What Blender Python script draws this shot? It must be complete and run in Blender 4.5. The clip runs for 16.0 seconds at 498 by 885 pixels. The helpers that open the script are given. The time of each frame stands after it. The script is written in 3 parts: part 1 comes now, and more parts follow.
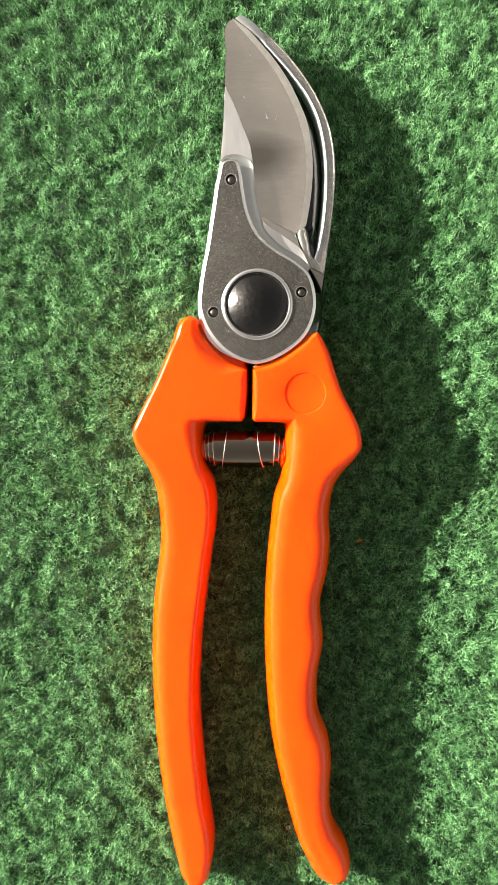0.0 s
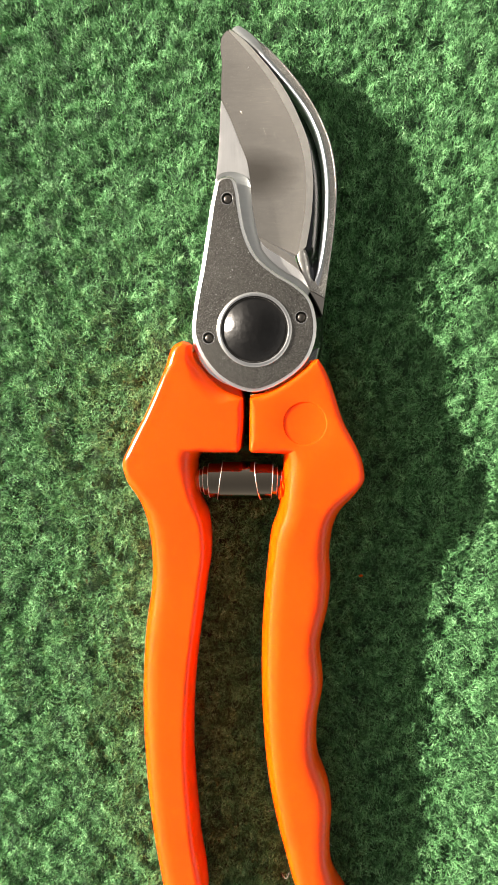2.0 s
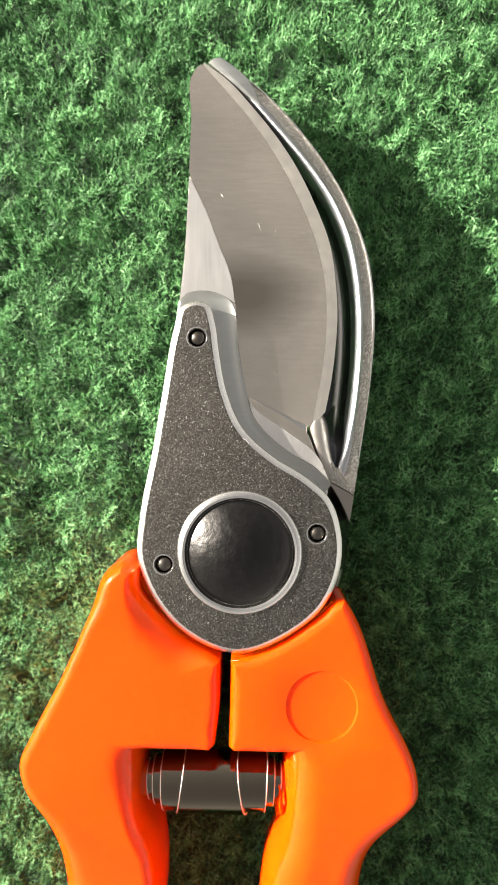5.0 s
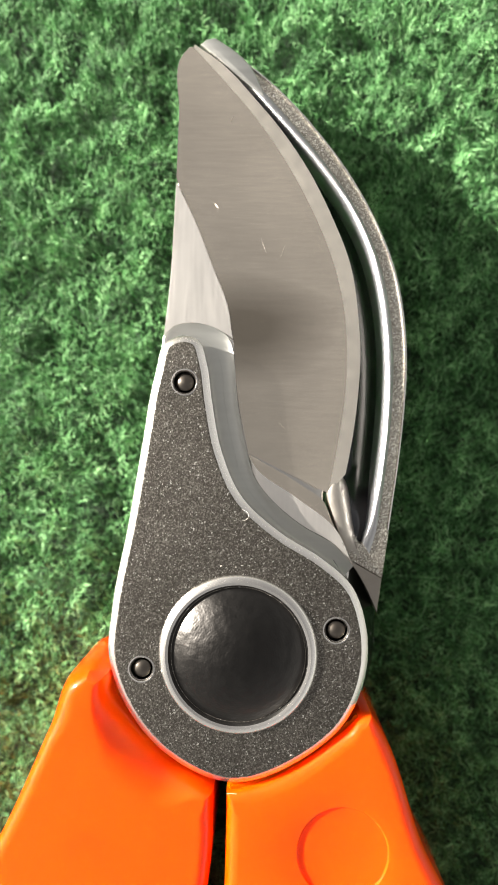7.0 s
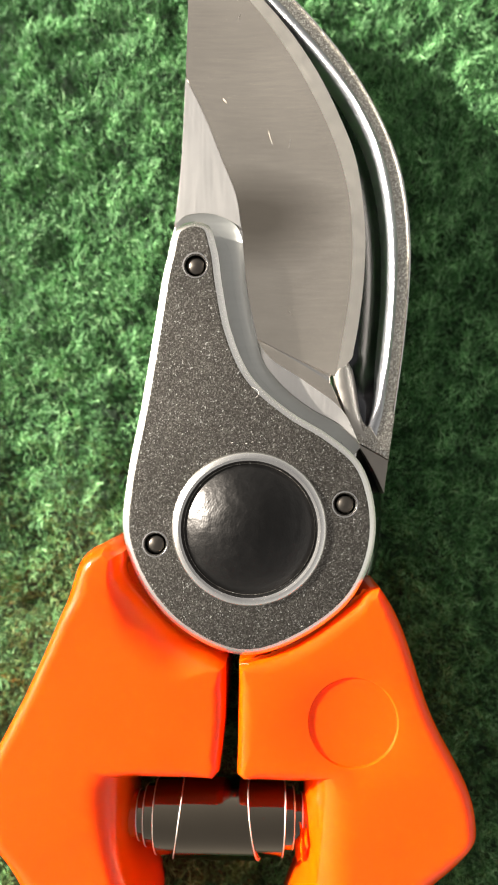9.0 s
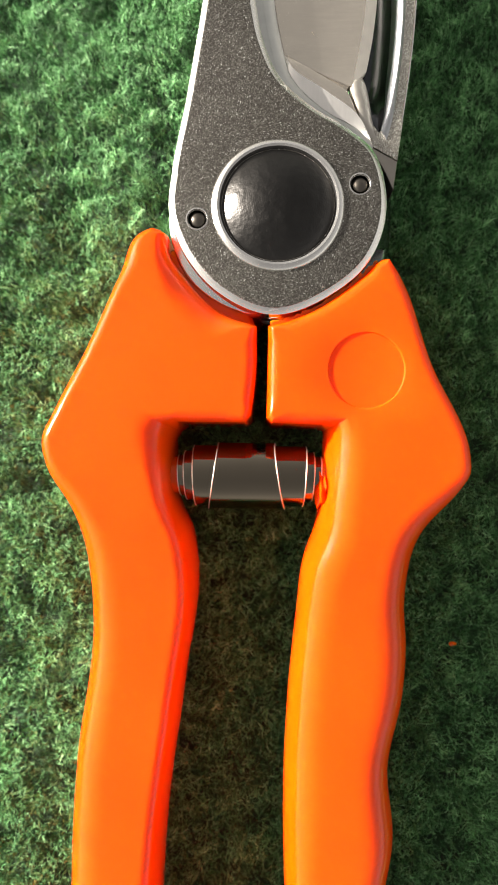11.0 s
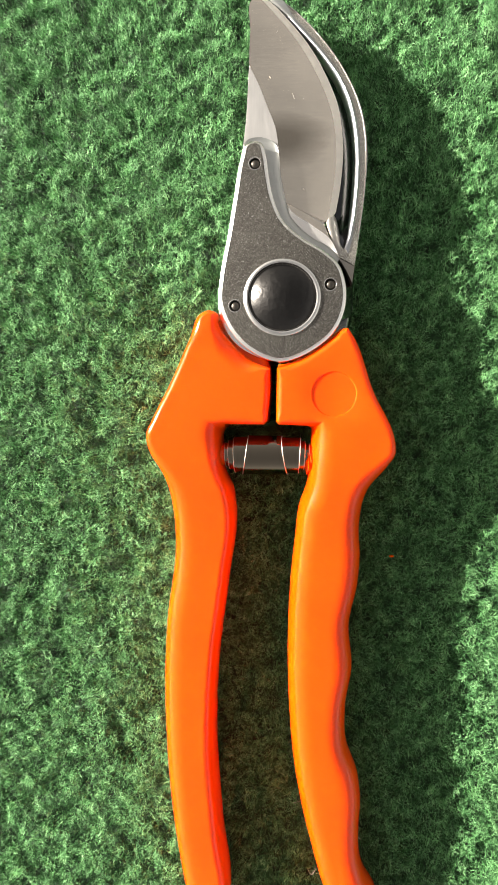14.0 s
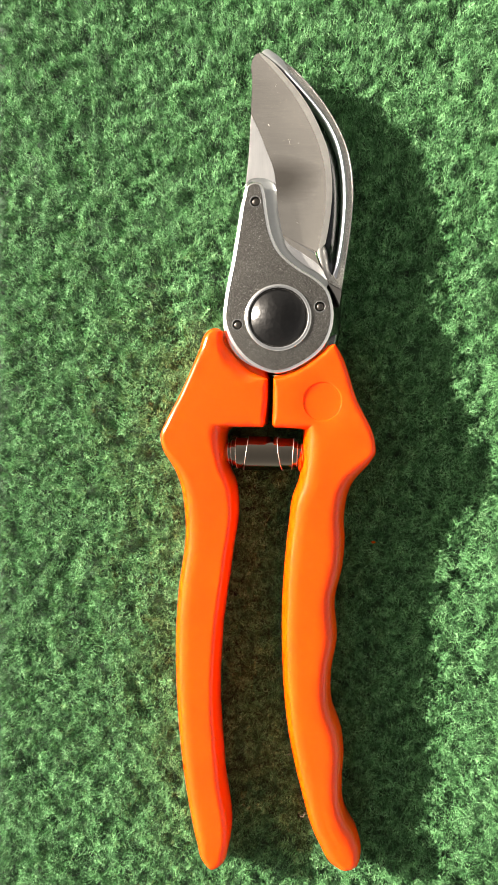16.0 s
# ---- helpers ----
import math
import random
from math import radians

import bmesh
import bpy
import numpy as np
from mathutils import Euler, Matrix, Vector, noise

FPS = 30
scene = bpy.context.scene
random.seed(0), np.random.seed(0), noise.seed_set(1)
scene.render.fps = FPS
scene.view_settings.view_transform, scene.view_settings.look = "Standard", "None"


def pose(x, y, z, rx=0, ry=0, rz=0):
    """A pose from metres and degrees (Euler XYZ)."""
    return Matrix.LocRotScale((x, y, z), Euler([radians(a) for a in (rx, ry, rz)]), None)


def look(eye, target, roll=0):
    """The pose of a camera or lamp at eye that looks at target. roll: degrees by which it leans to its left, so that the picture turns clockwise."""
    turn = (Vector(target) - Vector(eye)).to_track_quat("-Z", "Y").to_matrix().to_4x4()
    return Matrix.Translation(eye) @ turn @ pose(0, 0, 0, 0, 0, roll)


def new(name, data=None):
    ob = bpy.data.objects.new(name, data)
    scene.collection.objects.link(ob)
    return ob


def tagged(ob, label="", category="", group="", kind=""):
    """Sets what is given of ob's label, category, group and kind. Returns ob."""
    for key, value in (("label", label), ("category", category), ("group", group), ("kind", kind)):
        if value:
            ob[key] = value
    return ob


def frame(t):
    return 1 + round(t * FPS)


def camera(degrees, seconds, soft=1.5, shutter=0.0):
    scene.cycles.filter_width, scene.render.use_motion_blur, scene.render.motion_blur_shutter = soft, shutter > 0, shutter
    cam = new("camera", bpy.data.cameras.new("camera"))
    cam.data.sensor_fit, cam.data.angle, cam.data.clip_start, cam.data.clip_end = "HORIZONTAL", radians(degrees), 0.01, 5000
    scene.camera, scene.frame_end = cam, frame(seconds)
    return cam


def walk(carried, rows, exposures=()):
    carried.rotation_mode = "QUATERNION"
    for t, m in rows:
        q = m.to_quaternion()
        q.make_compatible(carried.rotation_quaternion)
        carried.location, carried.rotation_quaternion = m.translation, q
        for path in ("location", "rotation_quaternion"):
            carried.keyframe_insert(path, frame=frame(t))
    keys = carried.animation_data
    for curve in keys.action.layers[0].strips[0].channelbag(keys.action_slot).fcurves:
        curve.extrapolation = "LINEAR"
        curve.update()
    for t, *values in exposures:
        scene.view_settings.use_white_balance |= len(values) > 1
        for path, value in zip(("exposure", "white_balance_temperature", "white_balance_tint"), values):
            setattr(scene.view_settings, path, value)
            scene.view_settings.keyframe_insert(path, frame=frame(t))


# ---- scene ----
cam = camera(40.0, 16.0, soft=1.5)
# seconds, place in metres, Euler angles in degrees
PATH = [
    (0.0, 0.00687, -0.02474, 0.18510, -3.121, 2.921, 0.164),
    (0.5, 0.00621, -0.02431, 0.18432, -3.064, 2.758, 0.073),
    (1.0, 0.00647, -0.02399, 0.18337, -3.114, 2.897, 0.046),
    (1.5, 0.00545, -0.02274, 0.18120, -2.894, 2.342, 0.090),
    (2.0, 0.00545, -0.01827, 0.17605, -2.855, 2.324, 0.261),
    (2.5, 0.00593, -0.01264, 0.16809, -2.640, 2.227, 0.280),
    (3.0, 0.00591, -0.00669, 0.15934, -2.123, 1.916, 0.499),
    (3.5, 0.00464, 0.00232, 0.14782, -2.040, 1.641, 0.655),
    (4.0, 0.00457, 0.00757, 0.13303, -1.619, 1.529, 0.497),
    (4.5, 0.00223, 0.01353, 0.11910, -1.503, 0.812, 0.751),
    (4.7, 0.00234, 0.01549, 0.11572, -1.436, 0.789, 0.879),
    (6.8, 0.00268, 0.02301, 0.09211, 0.429, 1.282, 0.974),
    (7.0, 0.00286, 0.02320, 0.09120, 0.435, 1.435, 0.934),
    (7.5, 0.00300, 0.02365, 0.09075, 0.382, 1.499, 0.839),
    (8.0, 0.00298, 0.02302, 0.09109, 0.558, 1.583, 0.660),
    (8.5, 0.00305, 0.01781, 0.09098, 0.725, 1.616, 0.619),
    (9.0, 0.00200, 0.00840, 0.09320, 1.159, 1.468, 0.510),
    (9.5, 0.00185, -0.00224, 0.09432, 1.364, 1.209, 0.519),
    (10.0, 0.00037, -0.01323, 0.09625, 1.484, 0.731, 0.700),
    (10.2, -0.00166, -0.01853, 0.09812, 1.678, 0.626, 0.800),
    (12.3, 0.00375, -0.04050, 0.12762, -0.467, 3.273, 0.779),
    (12.5, 0.00455, -0.03907, 0.13346, -0.799, 3.294, 0.725),
    (13.0, 0.00363, -0.03689, 0.14612, -1.232, 3.623, 0.538),
    (13.5, 0.00561, -0.03348, 0.16075, -1.215, 3.684, 0.395),
    (14.0, 0.00425, -0.02885, 0.17145, -1.493, 4.185, 0.508),
    (14.5, 0.00454, -0.02667, 0.17917, -1.715, 4.706, 0.545),
    (15.0, 0.00562, -0.02597, 0.18650, -2.217, 5.447, 0.600),
    (15.5, 0.00826, -0.02582, 0.19241, -2.419, 5.624, 0.747),
    (16.0, 0.01014, -0.02550, 0.19608, -2.267, 5.472, 0.841),
]
walk(cam, [(t, pose(x, y, z, rx, ry, rz)) for t, x, y, z, rx, ry, rz in PATH],
     exposures=[(0, 1.9), (2.5, 1.93), (5, 1.99), (7.5, 2.0), (9, 1.94), (10.5, 1.92), (13, 2.0), (16, 2.02)])

# ---- light: low sun from the left, clear hazy sky ----
SUN_AZIMUTH, SUN_HEIGHT = (-0.951, 0.31), radians(21.2)
world = bpy.data.worlds.new("sky")
scene.world = world
world.use_nodes = True
wn = world.node_tree
sky = wn.nodes.new("ShaderNodeTexSky")
sky.sky_type, sky.sun_disc = "NISHITA", False
sky.sun_elevation = SUN_HEIGHT
sky.sun_rotation = math.atan2(SUN_AZIMUTH[0], SUN_AZIMUTH[1])
sky.air_density, sky.dust_density, sky.ozone_density = 1.0, 2.5, 1.0
haze = wn.nodes.new("ShaderNodeHueSaturation")
haze.inputs["Saturation"].default_value = 0.2
warm = wn.nodes.new("ShaderNodeMixRGB")
warm.blend_type = "MULTIPLY"
warm.inputs[0].default_value, warm.inputs[2].default_value = 1.0, (1.0, 0.92, 0.80, 1)
wn.links.new(sky.outputs[0], haze.inputs["Color"])
wn.links.new(haze.outputs[0], warm.inputs[1])
wn.links.new(warm.outputs[0], wn.nodes["Background"].inputs[0])
wn.nodes["Background"].inputs[1].default_value = 0.055
sun = new("sun", bpy.data.lights.new("sun", "SUN"))
sun.data.energy, sun.data.angle, sun.data.color = 5.0, radians(0.55), (1.0, 0.93, 0.82)
ch = math.cos(SUN_HEIGHT)
sun.matrix_world = look((SUN_AZIMUTH[0] * ch, SUN_AZIMUTH[1] * ch, math.sin(SUN_HEIGHT)), (0, 0, 0))


# ---- materials ----
def material(name, color, rough, metal=0.0):
    m = bpy.data.materials.new(name)
    m.use_nodes = True
    b = m.node_tree.nodes["Principled BSDF"]
    b.inputs["Base Color"].default_value = (*color, 1)
    b.inputs["Roughness"].default_value = rough
    b.inputs["Metallic"].default_value = metal
    return m, m.node_tree, b


def texture(nt, kind, scale, stretch=(1, 1, 1), detail=3.0):
    """A procedural texture in object space, in turns per metre."""
    co = nt.nodes.new("ShaderNodeTexCoord")
    mp = nt.nodes.new("ShaderNodeMapping")
    mp.inputs["Scale"].default_value = stretch
    tx = nt.nodes.new(kind)
    tx.inputs["Scale"].default_value = scale
    if kind == "ShaderNodeTexNoise":
        tx.inputs["Detail"].default_value = detail
    nt.links.new(co.outputs["Object"], mp.inputs["Vector"])
    nt.links.new(mp.outputs["Vector"], tx.inputs["Vector"])
    return tx


def ramp(nt, source, stops):
    r = nt.nodes.new("ShaderNodeValToRGB")
    while len(r.color_ramp.elements) < len(stops):
        r.color_ramp.elements.new(0.5)
    for e, (at, c) in zip(r.color_ramp.elements, stops):
        e.position = at
        e.color = (*c, 1) if isinstance(c, tuple) else (c, c, c, 1)
    nt.links.new(source, r.inputs[0])
    return r.outputs[0]


def relief(nt, b, source, strength, depth):
    n = nt.nodes.new("ShaderNodeBump")
    n.inputs["Strength"].default_value = strength
    n.inputs["Distance"].default_value = depth
    last = b.inputs["Normal"].links
    if last:
        nt.links.new(last[0].from_socket, n.inputs["Normal"])
    nt.links.new(source, n.inputs["Height"])
    nt.links.new(n.outputs[0], b.inputs["Normal"])


def orange_coat():
    m, nt, b = material("orange_vinyl", (0.8, 0.07, 0.001), 0.2)
    b.inputs["Specular IOR Level"].default_value = 0.4
    # soft plastic: light spreads a few millimetres under its skin
    b.inputs["Subsurface Weight"].default_value = 0.75
    b.inputs["Subsurface Radius"].default_value = (1.0, 0.40, 0.05)
    b.inputs["Subsurface Scale"].default_value = 0.003
    big = texture(nt, "ShaderNodeTexNoise", 60)
    nt.links.new(ramp(nt, big.outputs[0], [(0.35, (0.80, 0.066, 0.0004)), (0.65, (0.86, 0.073, 0.0006))]), b.inputs["Base Color"])
    fine = texture(nt, "ShaderNodeTexNoise", 900)
    nt.links.new(ramp(nt, fine.outputs[0], [(0.3, 0.09), (0.7, 0.14)]), b.inputs["Roughness"])
    relief(nt, b, fine.outputs[0], 0.05, 0.00003)
    relief(nt, b, big.outputs[0], 0.2, 0.0003)
    return m


def blasted_steel(name, gain):
    m, nt, b = material(name, (0.30, 0.29, 0.275), 0.38, 1.0)
    grain = texture(nt, "ShaderNodeTexVoronoi", 7500)
    cloud = texture(nt, "ShaderNodeTexNoise", 160, detail=5)
    mix = nt.nodes.new("ShaderNodeMixRGB")
    mix.blend_type = "MULTIPLY"
    mix.inputs[0].default_value = 1.0
    nt.links.new(ramp(nt, grain.outputs["Color"], [(at, tuple(min(1.0, gain * c) for c in tone)) for at, tone in ((0.2, (0.12, 0.111, 0.098)), (0.6, (0.215, 0.20, 0.18)), (0.85, (0.40, 0.38, 0.345)), (0.94, (0.95, 0.94, 0.90)))]), mix.inputs[1])
    nt.links.new(ramp(nt, cloud.outputs[0], [(0.3, 0.8), (0.7, 1.0)]), mix.inputs[2])
    nt.links.new(mix.outputs[0], b.inputs["Base Color"])
    pits = texture(nt, "ShaderNodeTexNoise", 6800, detail=2)
    relief(nt, b, pits.outputs[0], 0.8, 0.00006)
    return m


def polished_steel(name, color, rough, stretch, amount=0.25, fine=700):
    m, nt, b = material(name, color, rough, 1.0)
    brush = texture(nt, "ShaderNodeTexNoise", fine, stretch, 4)
    nt.links.new(ramp(nt, brush.outputs[0], [(0.3, rough * 0.92), (0.7, rough * 1.1)]), b.inputs["Roughness"])
    stain = texture(nt, "ShaderNodeTexNoise", 90, detail=4)
    lo = tuple(c * 0.9 for c in color)
    grain = nt.nodes.new("ShaderNodeMixRGB")
    grain.blend_type, grain.inputs[0].default_value = "MULTIPLY", 1.0
    nt.links.new(ramp(nt, stain.outputs[0], [(0.35, lo), (0.65, color)]), grain.inputs[1])
    nt.links.new(ramp(nt, brush.outputs[0], [(0.34, 0.955), (0.64, 1.0)]), grain.inputs[2])
    nt.links.new(grain.outputs[0], b.inputs["Base Color"])
    relief(nt, b, brush.outputs[0], amount, 0.00002)
    return m


def turf_fibre():
    m, nt, b = material("turf_fibre", (0.06, 0.2, 0.05), 0.6)
    info = nt.nodes.new("ShaderNodeNewGeometry")
    own = ramp(nt, info.outputs["Random Per Island"], [(0.0, (0.018, 0.074, 0.021)), (0.4, (0.096, 0.285, 0.087)), (0.8, (0.220, 0.485, 0.195)), (1.0, (0.33, 0.60, 0.285))])
    cloud = texture(nt, "ShaderNodeTexNoise", 330, detail=4)
    mix = nt.nodes.new("ShaderNodeMixRGB")
    mix.blend_type = "MULTIPLY"
    mix.inputs[0].default_value = 1.0
    nt.links.new(own, mix.inputs[1])
    nt.links.new(ramp(nt, cloud.outputs[0], [(0.34, (0.38, 0.46, 0.42)), (0.66, (1.36, 1.28, 1.34))]), mix.inputs[2])
    nt.links.new(mix.outputs[0], b.inputs["Base Color"])
    b.inputs["Specular IOR Level"].default_value = 0.25
    thin = nt.nodes.new("ShaderNodeBsdfTranslucent")
    blend = nt.nodes.new("ShaderNodeMixShader")
    blend.inputs[0].default_value = 0.08
    nt.links.new(mix.outputs[0], thin.inputs["Color"])
    nt.links.new(b.outputs[0], blend.inputs[1])
    nt.links.new(thin.outputs[0], blend.inputs[2])
    nt.links.new(blend.outputs[0], nt.nodes["Material Output"].inputs["Surface"])
    return m


def turf_mat():
    m, nt, b = material("turf_backing", (0.03, 0.10, 0.03), 0.8)
    tuft = texture(nt, "ShaderNodeTexNoise", 420, detail=6)
    nt.links.new(ramp(nt, tuft.outputs[0], [(0.3, (0.006, 0.016, 0.006)), (0.55, (0.015, 0.05, 0.015)), (0.75, (0.05, 0.13, 0.045))]), b.inputs["Base Color"])
    relief(nt, b, tuft.outputs[0], 1.0, 0.002)
    return m


ORANGE = orange_coat()
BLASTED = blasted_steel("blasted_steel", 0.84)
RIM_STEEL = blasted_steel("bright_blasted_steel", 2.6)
TANG_STEEL = polished_steel("tang_steel", (0.22, 0.23, 0.22), 0.25, (1, 1, 1), 0.2)
TOE_STEEL = polished_steel("toe_steel", (0.46, 0.42, 0.38), 0.35, (1, 1, 1), 0.4)
GROUND_STEEL = polished_steel("ground_steel", (0.93, 0.845, 0.735), 0.21, (0.07, 1, 1), 0.3, 3400)
def painted_reflection(m, centre, size, color):
    """A soft dark reflection painted into the steel's base colour, in mm."""
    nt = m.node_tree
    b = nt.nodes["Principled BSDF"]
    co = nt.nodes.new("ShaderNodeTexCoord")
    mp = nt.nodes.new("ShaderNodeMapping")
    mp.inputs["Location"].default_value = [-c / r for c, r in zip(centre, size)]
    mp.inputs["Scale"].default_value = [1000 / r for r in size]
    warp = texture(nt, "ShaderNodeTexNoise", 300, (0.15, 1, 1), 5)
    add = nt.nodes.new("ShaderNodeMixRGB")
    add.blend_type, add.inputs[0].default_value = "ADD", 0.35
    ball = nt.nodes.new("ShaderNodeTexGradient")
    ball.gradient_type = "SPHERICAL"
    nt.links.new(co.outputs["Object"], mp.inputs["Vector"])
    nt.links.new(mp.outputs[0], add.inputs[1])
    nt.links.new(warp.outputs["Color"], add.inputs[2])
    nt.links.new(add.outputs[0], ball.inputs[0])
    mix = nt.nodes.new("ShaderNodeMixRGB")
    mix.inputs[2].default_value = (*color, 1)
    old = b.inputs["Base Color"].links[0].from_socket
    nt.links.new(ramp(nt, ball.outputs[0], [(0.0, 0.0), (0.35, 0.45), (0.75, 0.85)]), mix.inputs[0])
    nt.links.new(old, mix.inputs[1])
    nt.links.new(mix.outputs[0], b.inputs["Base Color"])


# the dark reflection across the blade face is painted into its colour
painted_reflection(GROUND_STEEL, (2.0, 38.5, 14.0), (11.0, 7.0, 30.0), (0.31, 0.27, 0.22))
FLANK_STEEL = polished_steel("brushed_flank_steel", (0.95, 0.92, 0.89), 0.36, (1, 0.06, 1), 0.3, 2200)
BRIGHT_STEEL = polished_steel("bright_steel", (0.82, 0.80, 0.78), 0.22, (1, 0.08, 1))
EDGE_STEEL = polished_steel("edge_steel", (0.97, 0.91, 0.82), 0.40, (1, 1, 1))
RIDGE_STEEL = polished_steel("satin_steel", (0.46, 0.47, 0.50), 0.36, (1, 1, 1), 0.7, 4200)
relief(RIDGE_STEEL.node_tree, RIDGE_STEEL.node_tree.nodes["Principled BSDF"], texture(RIDGE_STEEL.node_tree, "ShaderNodeTexNoise", 4200, detail=2).outputs[0], 0.7, 0.0001)
LIP_STEEL = polished_steel("lip_steel", (0.54, 0.51, 0.47), 0.5, (1, 1, 1), 0.6, 2600)
# near-black: the shade below the blade is put into this colour
SHADED_CHANNEL_STEEL = polished_steel("shaded_channel_steel", (0.07, 0.072, 0.08), 0.24, (1, 1, 1), 0.6)
RIVET_STEEL = polished_steel("rivet_steel", (0.14, 0.125, 0.11), 0.34, (1, 1, 1), 0.4)
MILLED_STEEL = polished_steel("milled_steel", (0.66, 0.67, 0.65), 0.33, (0.08, 1, 1), 0.5, 1500)
DARK_STEEL = polished_steel("black_oxide_steel", (0.05, 0.048, 0.047), 0.33, (1, 1, 1), 0.5)
relief(DARK_STEEL.node_tree, DARK_STEEL.node_tree.nodes["Principled BSDF"], texture(DARK_STEEL.node_tree, "ShaderNodeTexNoise", 520, detail=3).outputs[0], 0.55, 0.00028)
wave = DARK_STEEL.node_tree.nodes.new("ShaderNodeTexWave")
wave.wave_type, wave.rings_direction = "RINGS", "Z"
wave.inputs["Scale"].default_value, wave.inputs["Distortion"].default_value = 1100, 6.0
wave.inputs["Detail Scale"].default_value = 0.4
where = DARK_STEEL.node_tree.nodes.new("ShaderNodeTexCoord")
DARK_STEEL.node_tree.links.new(where.outputs["Object"], wave.inputs["Vector"])
relief(DARK_STEEL.node_tree, DARK_STEEL.node_tree.nodes["Principled BSDF"], wave.outputs[0], 0.06, 0.00003)
SPRING_STEEL = polished_steel("spring_steel", (0.21, 0.176, 0.136), 0.09, (0.05, 1, 1), 0.15)
FIBRE = turf_fibre()
BACKING = turf_mat()


# ---- building tools ----
MM = 0.001


def part(name, bm, mat, parent, label="", smooth=True, crease=32):
    """Links a bmesh as one mesh object under a thing or a part."""
    me = bpy.data.meshes.new(name)
    bmesh.ops.recalc_face_normals(bm, faces=bm.faces)
    for e in bm.edges:
        if len(e.link_faces) == 2 and e.calc_face_angle(0) > radians(crease):
            e.smooth = False
    bm.to_mesh(me)
    bm.free()
    me.materials.append(mat)
    for p in me.polygons:
        p.use_smooth = smooth
    ob = new(name, me)
    ob.parent = parent
    if label:
        tagged(ob, label)
    return ob


def spline(points, step=0.8, closed=True):
    """A smooth line through points (x, y) in mm; a third value marks a corner."""
    n = len(points)
    flat = [Vector((p[0], p[1])) for p in points]
    sharp = [len(p) > 2 for p in points]
    out = []
    for i in range(n if closed else n - 1):
        j = (i + 1) % n
        a, b = flat[i], flat[j]
        d = b - a
        before = flat[i - 1] if closed or i > 0 else a
        after = flat[(j + 1) % n] if closed or j + 1 < n else b

        def slope(p, q, r, corner):
            if corner or (q - p).length < 1e-9 or (r - q).length < 1e-9:
                return d
            u, v = (q - p).length, (r - q).length
            return ((q - p) / u * v + (r - q) / v * u) / (u + v) * d.length
        ta = slope(before, a, b, sharp[i])
        tb = slope(a, b, after, sharp[j])
        count = max(1, int(d.length / step))
        for k in range(count):
            s = k / count
            s2, s3 = s * s, s * s * s
            out.append(a * (2 * s3 - 3 * s2 + 1) + ta * (s3 - 2 * s2 + s) + b * (3 * s2 - 2 * s3) + tb * (s3 - s2))
    if not closed:
        out.append(flat[-1])
    return [(p.x, p.y) for p in out]


def area(poly):
    return 0.5 * sum(a[0] * b[1] - b[0] * a[1] for a, b in zip(poly, poly[1:] + poly[:1]))


def even(points, n):
    """n points at even steps along an open line."""
    p = np.array(points)
    s = np.concatenate([[0], np.cumsum(np.linalg.norm(np.diff(p, axis=0), axis=1))])
    t = np.linspace(0, s[-1], n)
    return [(np.interp(v, s, p[:, 0]), np.interp(v, s, p[:, 1])) for v in t]


def inward(poly):
    """Inward unit normals of a closed line, and the room there is before the other side."""
    if area(poly) < 0:
        poly = poly[::-1]
    p = np.array(poly)
    t = np.roll(p, -1, 0) - np.roll(p, 1, 0)
    t /= np.linalg.norm(t, axis=1)[:, None] + 1e-9
    nrm = np.stack([-t[:, 1], t[:, 0]], 1)
    # radius of the largest inner circle that touches each point
    d = p[None, :, :] - p[:, None, :]
    along = (d * nrm[:, None, :]).sum(2)
    radius = (d ** 2).sum(2) / np.maximum(2 * along, 1e-6)
    radius[along < 1e-4] = 1e3
    room = radius.min(1)
    room = np.minimum(room, 30)
    wide = sum(np.roll(room, k) for k in range(-5, 6)) / 11
    room = np.minimum(room, wide) * 0.5 + 0.5 * np.minimum(np.roll(np.minimum(room, wide), 2), np.roll(np.minimum(room, wide), -2))
    return p, nrm, room


